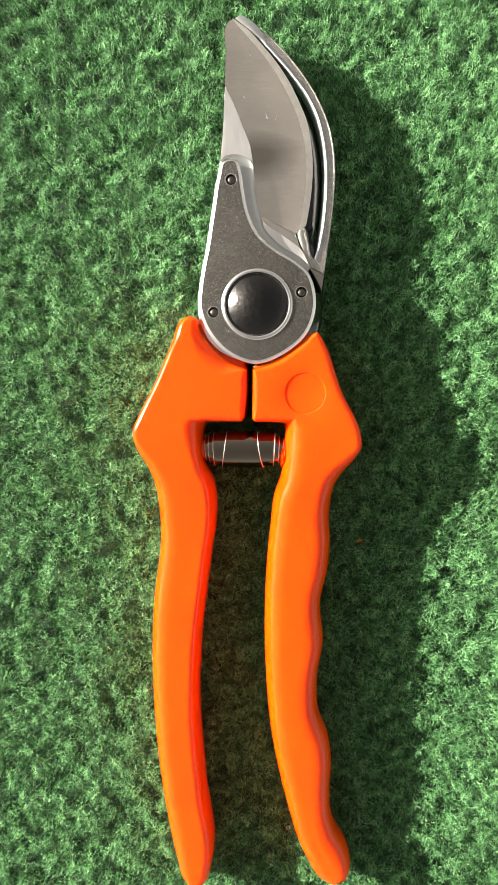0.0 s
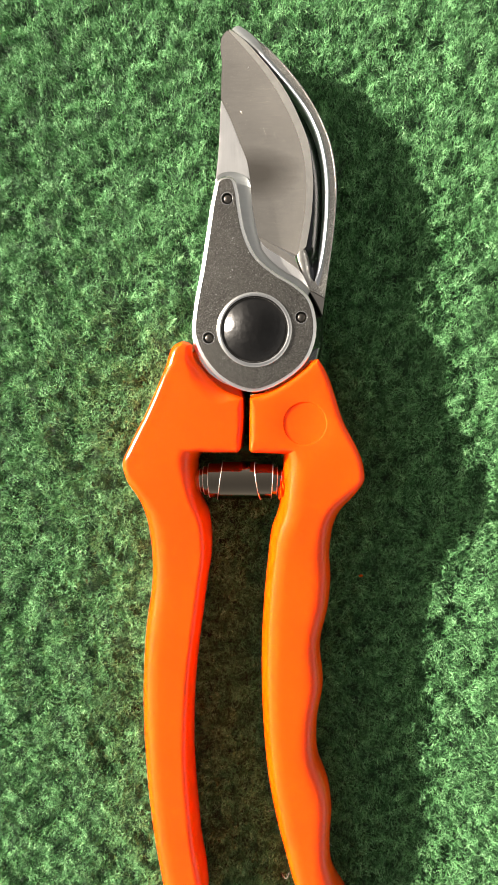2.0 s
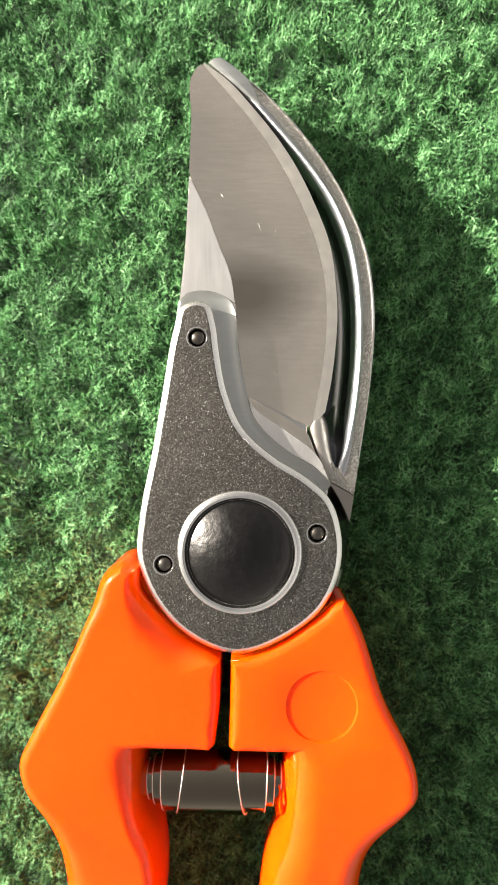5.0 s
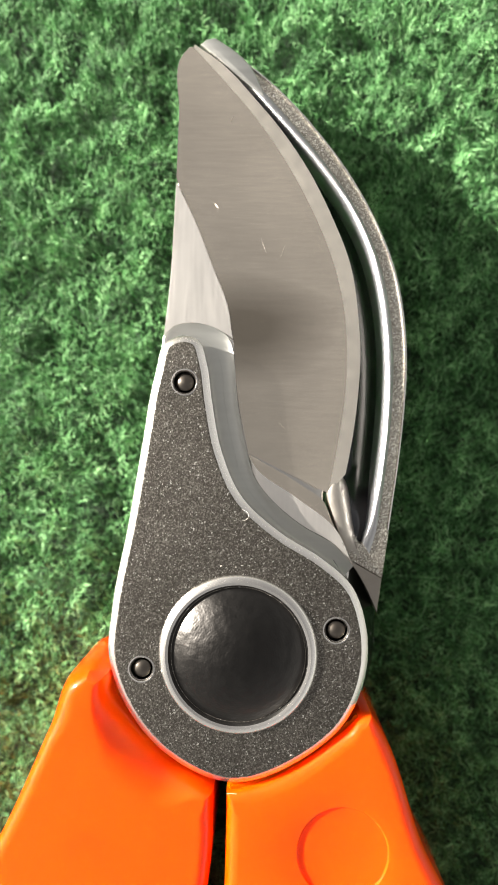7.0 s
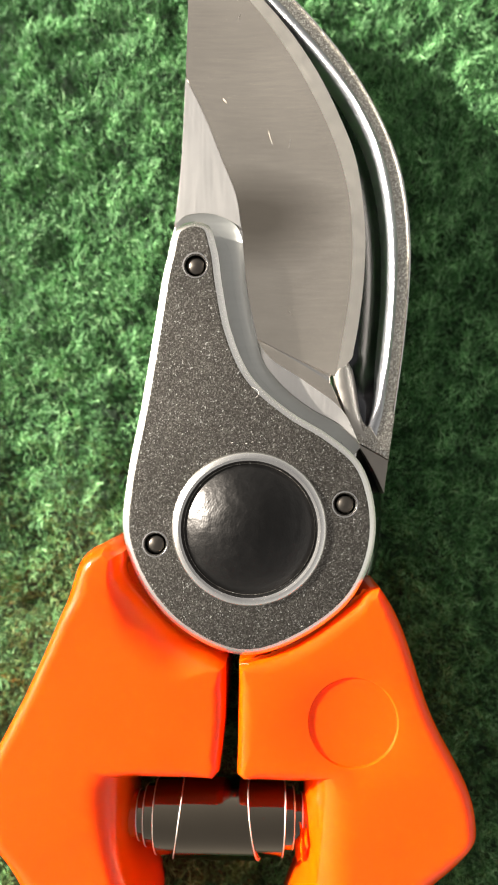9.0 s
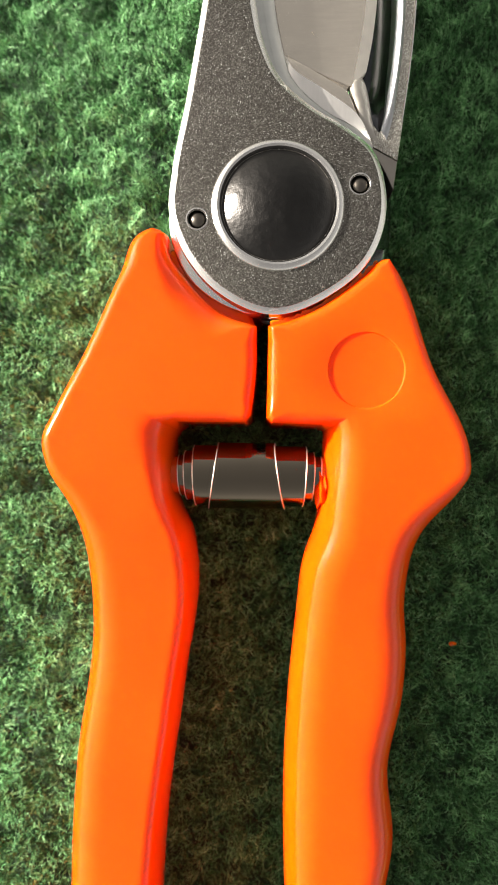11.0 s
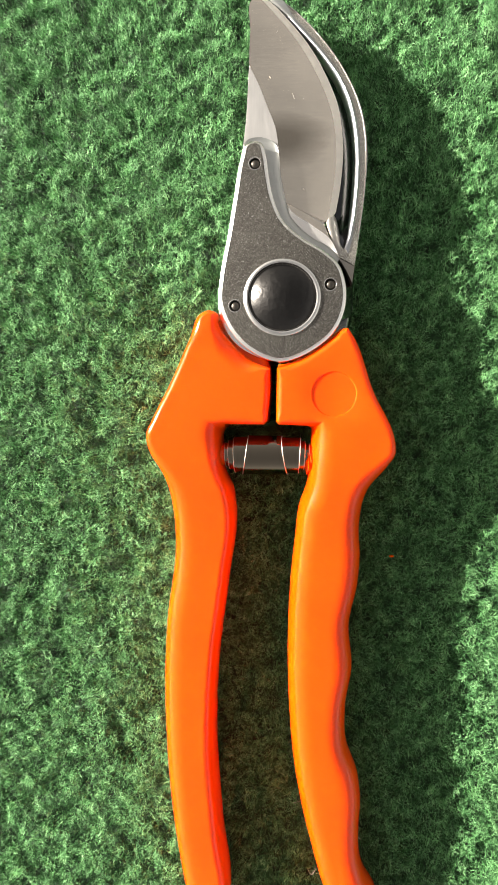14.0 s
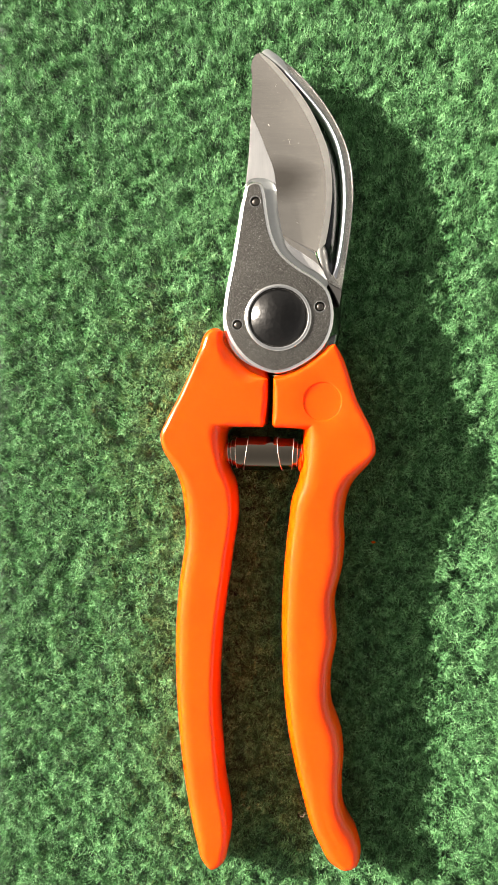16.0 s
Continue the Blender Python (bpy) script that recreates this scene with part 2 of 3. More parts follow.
def slab(outline, layers, holes=(), shape=None, floor=True, roof=True, ribs=0):
    """A solid over a closed outline (mm): layers of (inset, z) from the bottom up, with an optional
    shape(x, y, room, inset, z) -> (inset, z), and round dimples (x, y, radius, depth, bowl) in the top face."""
    p, nrm, room = inward(outline)
    bm = bmesh.new()
    rings = []
    for inset, z in layers:
        ring = []
        for (x, y), (nx, ny), r in zip(p, nrm, room):
            i, h = shape(x, y, r, inset, z) if shape else (inset, z)
            i = min(i, 0.95 * r)
            ring.append(bm.verts.new(((x + nx * i) * MM, (y + ny * i) * MM, h * MM)))
        rings.append(ring)
    n = len(p)
    for a, b in zip(rings, rings[1:]):
        for k in range(n):
            bm.faces.new((a[k], a[(k + 1) % n], b[(k + 1) % n], b[k]))
    if floor:
        bm.faces.new(rings[0][::-1])
    sides = set(bm.faces)
    edges = [bm.edges.get((rings[-1][k], rings[-1][(k + 1) % n])) for k in range(n)]
    for hx, hy, hr, depth, bowl in holes:
        top = layers[-1][1]
        if shape:
            top = shape(hx, hy, 9, 1.0, top)[1]
        m = 40
        loops = []
        for rr, dz in ((hr, 0), (hr * 0.99, -0.02), (hr * 0.96, -depth * (0.5 if bowl else 0.8)), (hr * 0.90, -depth * (0.75 if bowl else 1.0))):
            loops.append([bm.verts.new(((hx + rr * math.cos(2 * math.pi * k / m)) * MM, (hy + rr * math.sin(2 * math.pi * k / m)) * MM, (top + dz) * MM)) for k in range(m)])
        for a, b in zip(loops, loops[1:]):
            for k in range(m):
                bm.faces.new((a[k], a[(k + 1) % m], b[(k + 1) % m], b[k]))
        bm.faces.new(loops[-1])
        edges += [bm.edges.get((loops[0][k], loops[0][(k + 1) % m])) for k in range(m)]
    if holes:
        bmesh.ops.triangle_fill(bm, use_beauty=True, edges=edges)
    elif roof:
        bm.faces.new(rings[-1])
    if ribs:
        # cut the top across, so that it can bend along its length
        ys = [v.co.y for v in rings[-1]]
        y = min(ys) + ribs * MM
        while y < -30 * MM:
            lid = [f for f in bm.faces if f not in sides and f.is_valid]
            geom = lid + list({e for f in lid for e in f.edges}) + list({v for f in lid for v in f.verts})
            bmesh.ops.bisect_plane(bm, geom=geom, dist=1e-7, plane_co=(0, y, 0), plane_no=(0, 1, 0))
            y += ribs * MM
    return bm


def loft(rails, closed=False):
    """A skin over rails, each a list of the same number of (x, y, z) in mm."""
    bm = bmesh.new()
    vs = [[bm.verts.new([c * MM for c in q]) for q in r] for r in rails]
    pairs = list(zip(vs, vs[1:])) + ([(vs[-1], vs[0])] if closed else [])
    for a, b in pairs:
        for k in range(len(a) - 1):
            bm.faces.new((a[k], a[k + 1], b[k + 1], b[k]))
    if closed:
        bm.faces.new([v[0] for v in vs])
        bm.faces.new([v[-1] for v in vs][::-1])
    return bm


def lathe(profile, centre, steps=64, cap=True):
    """A turned body about z: profile of (radius, z) in mm."""
    bm = bmesh.new()
    rings = [[bm.verts.new(((centre[0] + r * math.cos(2 * math.pi * k / steps)) * MM, (centre[1] + r * math.sin(2 * math.pi * k / steps)) * MM, z * MM)) for k in range(steps)] for r, z in profile]
    for a, b in zip(rings, rings[1:]):
        for k in range(steps):
            bm.faces.new((a[k], a[(k + 1) % steps], b[(k + 1) % steps], b[k]))
    if cap:
        bm.faces.new(rings[0][::-1])
        bm.faces.new(rings[-1])
    return bm


def smoothstep(a, b, x):
    s = min(1.0, max(0.0, (x - a) / (b - a)))
    return s * s * (3 - 2 * s)


# ---- the ground: one sheet of turf backing, with the pile on it ----
def build_ground():
    bm = bmesh.new()
    bmesh.ops.create_grid(bm, x_segments=8, y_segments=8, size=60)
    bmesh.ops.translate(bm, verts=bm.verts, vec=(0, 0, -3.5 * MM))
    me = bpy.data.meshes.new("ground")
    bm.to_mesh(me)
    bm.free()
    me.materials.append(BACKING)
    tagged(new("ground", me), "green artificial turf mat lying flat in the sun", "artificial turf", kind="structure")


def soft_noise(rng, x, y, cell):
    """Smooth noise of the plan, about -1 to 1, with bumps of that size in mm."""
    g = rng.standard_normal((512, 512))
    u, v = x / cell + 256, y / cell + 256
    i, j = np.floor(u).astype(int), np.floor(v).astype(int)
    a, b = u - i, v - j
    a, b = a * a * (3 - 2 * a), b * b * (3 - 2 * b)
    i, j = i % 511, j % 511
    return (g[i, j] * (1 - a) + g[i + 1, j] * a) * (1 - b) + (g[i, j + 1] * (1 - a) + g[i + 1, j + 1] * a) * b


def build_pile():
    """Short curled fibres in tufts, thick where the shears lie."""
    rng = np.random.default_rng(7)
    n = 750000
    x, y = rng.uniform(-90, 75, n), rng.uniform(-180, 101, n)
    tuft = soft_noise(rng, x, y, 2.4)
    swell = soft_noise(rng, x, y, 8.0)
    # the fibres comb up and down the mat, with swirls
    lean = np.where(rng.uniform(0, 1, n) < 0.8, 1.5, -1.6) + soft_noise(rng, x, y, 3.0) * 0.8 + rng.normal(0, 0.75, n)
    keep = rng.uniform(0, 1, n) < 0.8 + 0.25 * tuft
    x, y, tuft, swell, lean = (a[keep] for a in (x, y, tuft, swell, lean))
    n = len(x)
    top = np.clip(-0.35 + 0.85 * tuft + 0.2 * swell + rng.normal(0, 0.36, n), -2.4, 1.3)
    length = rng.uniform(0.5, 1.5, n)
    curl = rng.normal(0, 1.5, n)
    width = rng.uniform(0.038, 0.08, n)
    # the nap lies over to one side
    roll = -np.sign(np.sin(lean)) * rng.normal(0.55, 0.4, n)
    cos, sin = np.cos, np.sin
    co = np.empty((n, 3, 2, 3), np.float32)
    px, py, z0 = x.copy(), y.copy(), top - rng.uniform(0.4, 1.9, n)
    for k in range(3):
        s = k / 2
        a = lean + curl * s
        if k:
            px = px + cos(a) * length / 2
            py = py + sin(a) * length / 2
        z = z0 + (top - z0) * (0.0, 0.8, 1.0)[k]
        w = width * (1 - 0.5 * s)
        flat, rise = w * cos(roll), w * sin(roll)
        co[:, k, 0] = np.stack([px - sin(a) * flat, py + cos(a) * flat, z + rise], 1)
        co[:, k, 1] = np.stack([px + sin(a) * flat, py - cos(a) * flat, z - rise], 1)
    base = (np.arange(n) * 6)[:, None, None]
    quad = np.array([[0, 1, 3, 2], [2, 3, 5, 4]])[None]
    loops = (base + quad).reshape(-1).astype(np.int32)
    me = bpy.data.meshes.new("turf_pile")
    me.vertices.add(n * 6)
    me.vertices.foreach_set("co", (co.reshape(-1) * MM))
    me.loops.add(len(loops))
    me.loops.foreach_set("vertex_index", loops)
    me.polygons.add(n * 2)
    me.polygons.foreach_set("loop_start", np.arange(0, n * 8, 4, dtype=np.int32))
    me.update()
    me.materials.append(FIBRE)
    tagged(new("turf_pile", me), "short curly bright green plastic turf fibres", "artificial turf", kind="stuff")


build_ground()
build_pile()

# ---- the pruning shears ----
shears = tagged(new("pruning_shears"), "bypass pruning shears with bright orange handles, lying closed on the turf", "pruning shears")


# handles: a crisp head at the pivot and a rounded grip that thins towards its end
def grip_shape(x, y, room, a, side):
    """A rounded edge: a runs from 0 at the outline to 1 where the flat begins; side is 1 above, -1 below."""
    # the grip rounds over at once on the side of the spring, and slowly on the outer side
    inner = smoothstep(-17.5, -16.5, x) * smoothstep(11.0, 10.0, x) * smoothstep(-29.0, -29.8, y)
    head = smoothstep(-48, -33, y) * (1 - inner)
    cup = smoothstep(-21, -13, y) * smoothstep(-22, -18.5, x) * smoothstep(-1.5, -4.5, x)
    r_head = min(0.8 * room, 1.7 + 2.9 * cup)
    # the left grip is flat on top and turns down sharply on its inner side
    flat = smoothstep(-19.0, -17.5, x) * smoothstep(0, -2, x) * smoothstep(-30, -40, y)
    r_grip = min(0.93 * room, 5.6 - 2.9 * flat)
    r = r_grip + (r_head - r_grip) * head
    top = 14.6 - 2.4 * smoothstep(-100, -152, y) - 2.0 * smoothstep(-36, -60, y)
    mid = 5.6 - 1.0 * smoothstep(-100, -152, y)
    arc = math.sqrt(max(0.0, 1 - (1 - a) ** 2))
    bulge = (1 - (1 - a) ** 2.6) ** (1 / 2.6)
    if side > 0:
        edge = top - (1.7 + 2.4 * cup) * (1 - arc)
        round_over = mid + 0.02 + (top - mid) * bulge
    else:
        edge = -0.8 - 1.8 * arc
        round_over = mid - (mid + 2.6) * bulge
    return a * r, round_over + (edge - round_over) * head


GRIP = [(a, -1) for a in (1.0, 0.8, 0.5, 0.2, 0.06, 0.0)] + [(1 - math.cos(k * math.pi / 32), 1) for k in range(17)]

left_outline = spline([
    (-18.7, -2.8), (-21.4, -9.2), (-25.8, -19.4), (-29.9, -27.6), (-31.5, -31.4), (-30.9, -34.9), (-27.9, -41), (-25.8, -50.3), (-25.3, -57.8),
    (-27.2, -75.9), (-27.7, -86.5), (-27.1, -108), (-24.4, -132.8), (-21.3, -147.9), (-19.9, -152.4), (-16.5, -155.0), (-13.3, -153.3),
    (-12.0, -148.8), (-13.8, -126.3), (-15.3, -104.7), (-14.7, -86.3), (-12.4, -66.6), (-10.8, -48.7), (-11.6, -44.2), (-13.6, -39.8),
    (-14.0, -31, 1), (-13.0, -28.9, 1), (-3.9, -28.9, 1), (-3.1, -28.0, 1), (-2.5, -22), (-2.5, -15.8, 1), (-8.2, -13.2), (-12.4, -9.0),
    (-14.9, -5.2), (-15.0, -3.1), (-16.9, -2.2)])
right_outline = spline([
    (7.2, -29.6, 1), (6.8, -36.7), (5.8, -44.1), (4.7, -47), (3.5, -55.9), (2.1, -76.9), (2.3, -92), (4.3, -113.3), (7.7, -128.7), (13.2, -145.3),
    (17.0, -151.2), (21.0, -152.8), (24.5, -151.0), (25.4, -147.9), (24.3, -142.9), (21.6, -138.4), (20.1, -133.5), (19.7, -126), (20.0, -119),
    (19.2, -112.9), (16.5, -105.4), (16.1, -96.2), (17.5, -86.4), (16.7, -76.6), (18.7, -66.1), (19.1, -60.2), (18.8, -52.8), (20.6, -44),
    (25.1, -37.8), (26.4, -35.4), (26.3, -33.0), (21.1, -20.9), (16.1, -7.9), (15.2, -6.6), (14.1, -6.7), (12.6, -8.2), (10.4, -10.0), (6.4, -12.9),
    (2.2, -14.9), (-1.0, -15.8, 1), (-1.1, -28.2, 1), (-0.4, -28.9, 1), (6.4, -29.1, 1)])
left_handle = part("handle", slab(left_outline, GRIP, shape=grip_shape, ribs=2.5), ORANGE, shears, "smooth orange coated handle")
right_handle = part("handle", slab(right_outline, GRIP, [(12.1, -21.8, 5.2, 0.35, False)], grip_shape, ribs=2.5), ORANGE, shears, "orange coated handle with finger grooves and a round recess")
# a ragged seam of coating along the right handle's edge, under the plate
rng = random.Random(11)
seam = even(spline([(-0.7, -15.4), (2.4, -14.6), (6.6, -12.5), (10.6, -9.6), (13.6, -6.9)], closed=False), 60)
ragged = [rng.uniform(0.0, 0.32) for _ in seam]
part("coating_flash", loft([[(x + k * 0.5, y - k * 0.85, z) for x, y in seam] for k, z in ((0.3, 12.5), (0.3, 13.3))] + [[(x - 0.5 * w, y + 0.85 * w, 13.35 + 0.4 * w) for (x, y), w in zip(seam, ragged)], [(x, y, 12.5) for x, y in seam]], closed=True), ORANGE, right_handle, "ragged orange seam of coating")
# the lower shelf of the left handle, which cups the pivot
shelf = spline([(-17.0, -5.0, 1), (-20, -12), (-14, -20), (-3.0, -20, 1), (-2.6, -15.5, 1), (-5, -10), (-10, -6), (-13, -3.5, 1)])
part("cup", slab(shelf, [(0, -1), (0, 8.6), (0.5, 9.6), (0.9, 9.8)]), ORANGE, left_handle)

# hook jaw: tang under the pivot, and a curved jaw with a channel along its inside
tang = spline([(17.2, 8.3, 1), (16.9, 4.5), (16.7, -2), (15.0, -8.2), (9.2, -13.2), (0, -15), (-8, -12), (-12, -4), (-9, 8), (0, 15), (11.6, 15.5), (14.3, 11.5)])
hook = part("hook_jaw", slab(tang, [(0.3, 2.2), (0, 2.6), (0, 4.4), (0.25, 5.4), (0.6, 6.2), (1.0, 6.5)]), TANG_STEEL, shears, "hooked steel counter jaw below the blade")
N = 48
outer = even(spline([(-5.2, 71.9), (-1.3, 69.8), (4.1, 65.5), (8.2, 61.1), (12.3, 55.7), (15.7, 49.7), (17.8, 44.4), (18.9, 39), (19.3, 33.7), (19.0, 27), (18.4, 21), (17.6, 15), (16.75, 8.3)], closed=False), N)
ridge = even(spline([(-5.0, 71.0), (-0.6, 67.0), (4.2, 61.7), (8.3, 57), (12.4, 51.4), (14.8, 46.4), (16.2, 41), (16.9, 35), (17, 29.7), (16.6, 23), (15.9, 17.6), (15.3, 14.6), (14.4, 12.2)], closed=False), N)
inner = even(spline([(-6.4, 70.5), (-3.0, 65.5), (0, 61.8), (5.8, 53.7), (9, 47.5), (11.2, 41), (12, 35), (11.9, 29), (11.4, 23), (11.5, 18.5), (12.6, 14.6), (13.8, 12.2)], closed=False), N)


def between(a, b, f, z):
    return [(p[0] + (q[0] - p[0]) * f, p[1] + (q[1] - p[1]) * f, z(i / (N - 1)) if callable(z) else z) for i, (p, q) in enumerate(zip(a, b))]


def depth(s):
    """How deep the channel runs, from nothing at the point to full and out again at the notch."""
    return 4.2 * smoothstep(0.10, 0.3, s) * (1 - smoothstep(0.86, 0.97, s))


rim = loft([between(outer, ridge, 0.12, 3.0), between(outer, ridge, 0.0, 3.6), between(outer, ridge, 0.0, 9.5), between(outer, ridge, 0.07, 9.85),
            between(outer, ridge, 0.35, 10.2), between(outer, ridge, 0.92, 10.35), between(outer, ridge, 0.95, 9.0), between(outer, ridge, 0.95, 3.0)], closed=True)
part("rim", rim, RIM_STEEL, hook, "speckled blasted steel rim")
part("chamfer", loft([between(outer, ridge, -0.01, 9.3), between(outer, ridge, -0.015, 9.95), between(outer, ridge, 0.06, 10.02), between(outer, ridge, 0.06, 9.3)], closed=True), BRIGHT_STEEL, hook, "bright thin outer edge")
def fall(f):
    return lambda s: 9.9 - (1.0 + depth(s)) * math.sin(min(1, f * 1.8) * math.pi / 2)


def crest_z(low):
    """The crest sinks into the rim at the point of the jaw."""
    return lambda s: 10.75 - 0.35 * (1 - smoothstep(0.05, 0.25, s)) - low * (0.25 + 0.75 * smoothstep(0.08, 0.3, s)) * (1 - 0.5 * smoothstep(0.86, 0.97, s))


crest = [between(outer, ridge, f, crest_z(low)) for f, low in ((0.68, 0.5), (0.76, 0.18), (0.84, 0.03), (0.92, 0.02), (1.0, 0.12))]
crest += [between(ridge, inner, f, crest_z(low)) for f, low in ((0.035, 0.3), (0.07, 0.6), (0.105, 1.1), (0.14, 1.9), (0.17, 2.8))]
crest += [between(ridge, inner, 0.17, 4.5), between(outer, ridge, 0.68, 8.0)]
part("ridge", loft(crest, closed=True), RIDGE_STEEL, hook, "bright polished ridge")
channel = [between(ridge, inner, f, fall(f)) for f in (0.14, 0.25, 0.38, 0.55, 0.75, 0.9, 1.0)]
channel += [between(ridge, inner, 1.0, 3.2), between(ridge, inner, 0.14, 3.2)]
part("channel", loft(channel, closed=True), SHADED_CHANNEL_STEEL, hook, "polished steel channel, its shade put into the colour")
point = spline([(-5.8, 70.9, 1), (-5.0, 71.6), (-4.0, 71.8), (-3.0, 71.2), (0.1, 68.7), (2.4, 64.2, 1), (-1.5, 67.3), (-4.6, 70.0)])
part("tip_facet", slab(point, [(0, 8.5), (0, 10.3), (0.12, 10.5), (0.25, 10.55)]), MILLED_STEEL, hook, "bright honed tip facet")

foot = spline([(12.8, 12.0), (12.9, 10.2, 1), (16.72, 8.1, 1), (17.45, 13.5, 1), (16.2, 15.6), (15.2, 13.6), (14.1, 12.0), (13.4, 13.0)])
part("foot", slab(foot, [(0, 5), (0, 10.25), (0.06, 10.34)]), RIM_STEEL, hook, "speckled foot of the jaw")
toe = spline([(12.9, 10.15, 1), (16.7, 8.05, 1), (16.2, 4.0, 1), (14.9, 6.8)])
part("toe", slab(toe, [(0, 4), (0, 10.1), (0.06, 10.15)]), TOE_STEEL, hook, "thin pointed steel toe")
# the lip turns from the foot up along the blade's end
N = 28
lip_a = even(spline([(11.0, 20.4), (10.3, 19.4), (10.0, 18.2), (10.15, 17.0), (10.75, 15.2), (11.7, 12.6), (12.9, 10.2)], closed=False), N)
lip_b = even(spline([(11.9, 20.4), (12.6, 19.2), (13.0, 17.4), (13.3, 15.4), (13.5, 13.4), (13.9, 12.0), (14.6, 11.0)], closed=False), N)


def lip(f, z, sink=0.0):
    return [(p[0] + (q[0] - p[0]) * f, p[1] + (q[1] - p[1]) * f, z - sink * smoothstep(0.45, 0.95, i / (N - 1)) - 0.5 * smoothstep(0.25, 0.0, i / (N - 1))) for i, (p, q) in enumerate(zip(lip_a, lip_b))]


part("lip", loft([lip(0, 7.0), lip(0, 11.0, 0.8), lip(0.06, 11.28, 1.0), lip(0.18, 11.4, 1.1), lip(0.34, 11.38, 1.06), lip(0.5, 11.2, 0.86), lip(0.65, 10.85, 0.5), lip(0.8, 10.2, -0.12), lip(0.92, 9.3, -0.95), lip(1.0, 8.0, -2.2), lip(1.0, 6.5)], closed=True), LIP_STEEL, hook, "satin rounded lip at the end of the jaw")

# cutting blade: body, unground flank, hollow ground face and the honed bevel
body = spline([(-6.4, 70.3, 1), (-7.7, 69.3), (-8.0, 62.5), (-8.2, 54.5), (-8.9, 41), (-9.6, 36), (-11.7, 22), (-13.4, 13), (-15.0, 3), (-14.8, -3), (-12, -9), (-6, -13), (2, -14),
               (9, -10), (13, -2), (12.6, 6), (12.9, 10.0), (10.9, 14.5), (9.7, 18.0), (12.2, 20.5, 1), (12.8, 24.9), (13.4, 31), (13.4, 36), (12.2, 44.8), (10.1, 50.1), (7.4, 55.4), (4, 60.4), (0.6, 64.4), (-2.8, 68)])
blade = part("blade", slab(body, [(0.1, 8.6), (0, 8.9), (0, 10.2), (0.12, 10.5), (0.3, 10.6)]), BRIGHT_STEEL, shears, "ground steel cutting blade")
N = 48
left_edge = even(spline([(-6.9, 70.2), (-7.7, 69.3), (-8.0, 62.5), (-8.2, 54.5, 1), (-5.9, 49.8), (-3.5, 43.9), (-1.9, 39.9), (-1.2, 35.9), (-0.6, 29.3), (0.8, 22.5)], closed=False), N)
edge_in = even(spline([(-6.4, 70.2), (-2.6, 66.1), (0.8, 62.2), (4.2, 57.5), (6.9, 52.9), (9, 48.6), (10.7, 44), (11.7, 39.7), (12.1, 35.4), (12, 29.5), (11.3, 24.2), (10.2, 18.0)], closed=False), N)
edge_out = even(spline([(-6.3, 70.7), (-2.6, 68), (0.8, 64.4), (4.2, 60.4), (7.6, 55.4), (10.3, 50.1), (12.4, 44.8), (13.4, 38.8), (13.7, 34.8), (13.5, 29.5), (13, 24.9), (12.2, 20.3)], closed=False), N)
grind = [between(left_edge, edge_in, f, lambda s, f=f: 11.25 - 0.4 * smoothstep(0.0, 0.4, s) * math.sin(math.pi * f)) for f in (0, 0.08, 0.2, 0.35, 0.5, 0.65, 0.8, 0.92, 1.0)]
grind += [between(left_edge, edge_in, 1.0, 10.0), between(left_edge, edge_in, 0.0, 10.0)]
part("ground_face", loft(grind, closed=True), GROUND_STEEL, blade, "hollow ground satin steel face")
part("cutting_bevel", loft([between(edge_in, edge_out, 0.0, 11.25), between(edge_in, edge_out, 0.5, 11.12), between(edge_in, edge_out, 1.0, 10.95), between(edge_in, edge_out, 0.9, 10.2), between(edge_in, edge_out, 0.0, 10.2)], closed=True), EDGE_STEEL, blade, "honed bevel")
flank = spline([(-8.2, 54.3, 1), (-5.95, 49.8), (-3.55, 43.9), (-1.95, 39.9), (-1.25, 35.9, 1), (-3.2, 37.1), (-6.3, 37.7), (-8.2, 37.3), (-9.35, 36.3, 1), (-8.85, 41)])
part("flank", slab(flank, [(0, 10.4), (0, 11.26), (0.03, 11.3)]), FLANK_STEEL, blade, "bright brushed flank")
# the pocket that a round cutter milled about the pivot plate, with the cove at its edge
N = 64
cove_a = even(spline([(-9.35, 36.3), (-8.2, 37.3), (-6.3, 37.7), (-3.2, 37.1), (-1.9, 36.3), (-1.3, 35.0), (-1.0, 33.2), (-0.65, 29.3), (0.75, 22.3), (1.6, 19.6), (3.0, 17.7), (7.1, 14.2), (11.1, 11.9), (13.2, 9.6)], closed=False), N)
cove_b = even(spline([(-9.3, 35.0), (-8.0, 35.9), (-6.3, 36.3), (-3.9, 35.2), (-2.6, 33.0), (-2.2, 29.3), (-0.9, 22.8), (0.2, 19.2), (1.9, 16.9), (6.0, 13.0), (10.0, 10.5), (12.2, 8.3)], closed=False), N)
part("cove", loft([between(cove_a, cove_b, f, z) for f, z in ((0, 10.2), (0, 11.27), (0.2, 11.12), (0.45, 11.0), (0.7, 10.94), (1.0, 10.92), (1.0, 10.2))], closed=True), MILLED_STEEL, blade, "milled cove round the pivot plate")
floor_line = cove_b + [(12.0, 5.0), (4.0, 4.0), (-8.0, 8.0), (-10.6, 28.0)]
part("pocket", slab(floor_line, [(0, 10.3), (0, 10.9), (0.02, 10.915)]), MILLED_STEEL, blade, "milled pocket under the pivot plate")
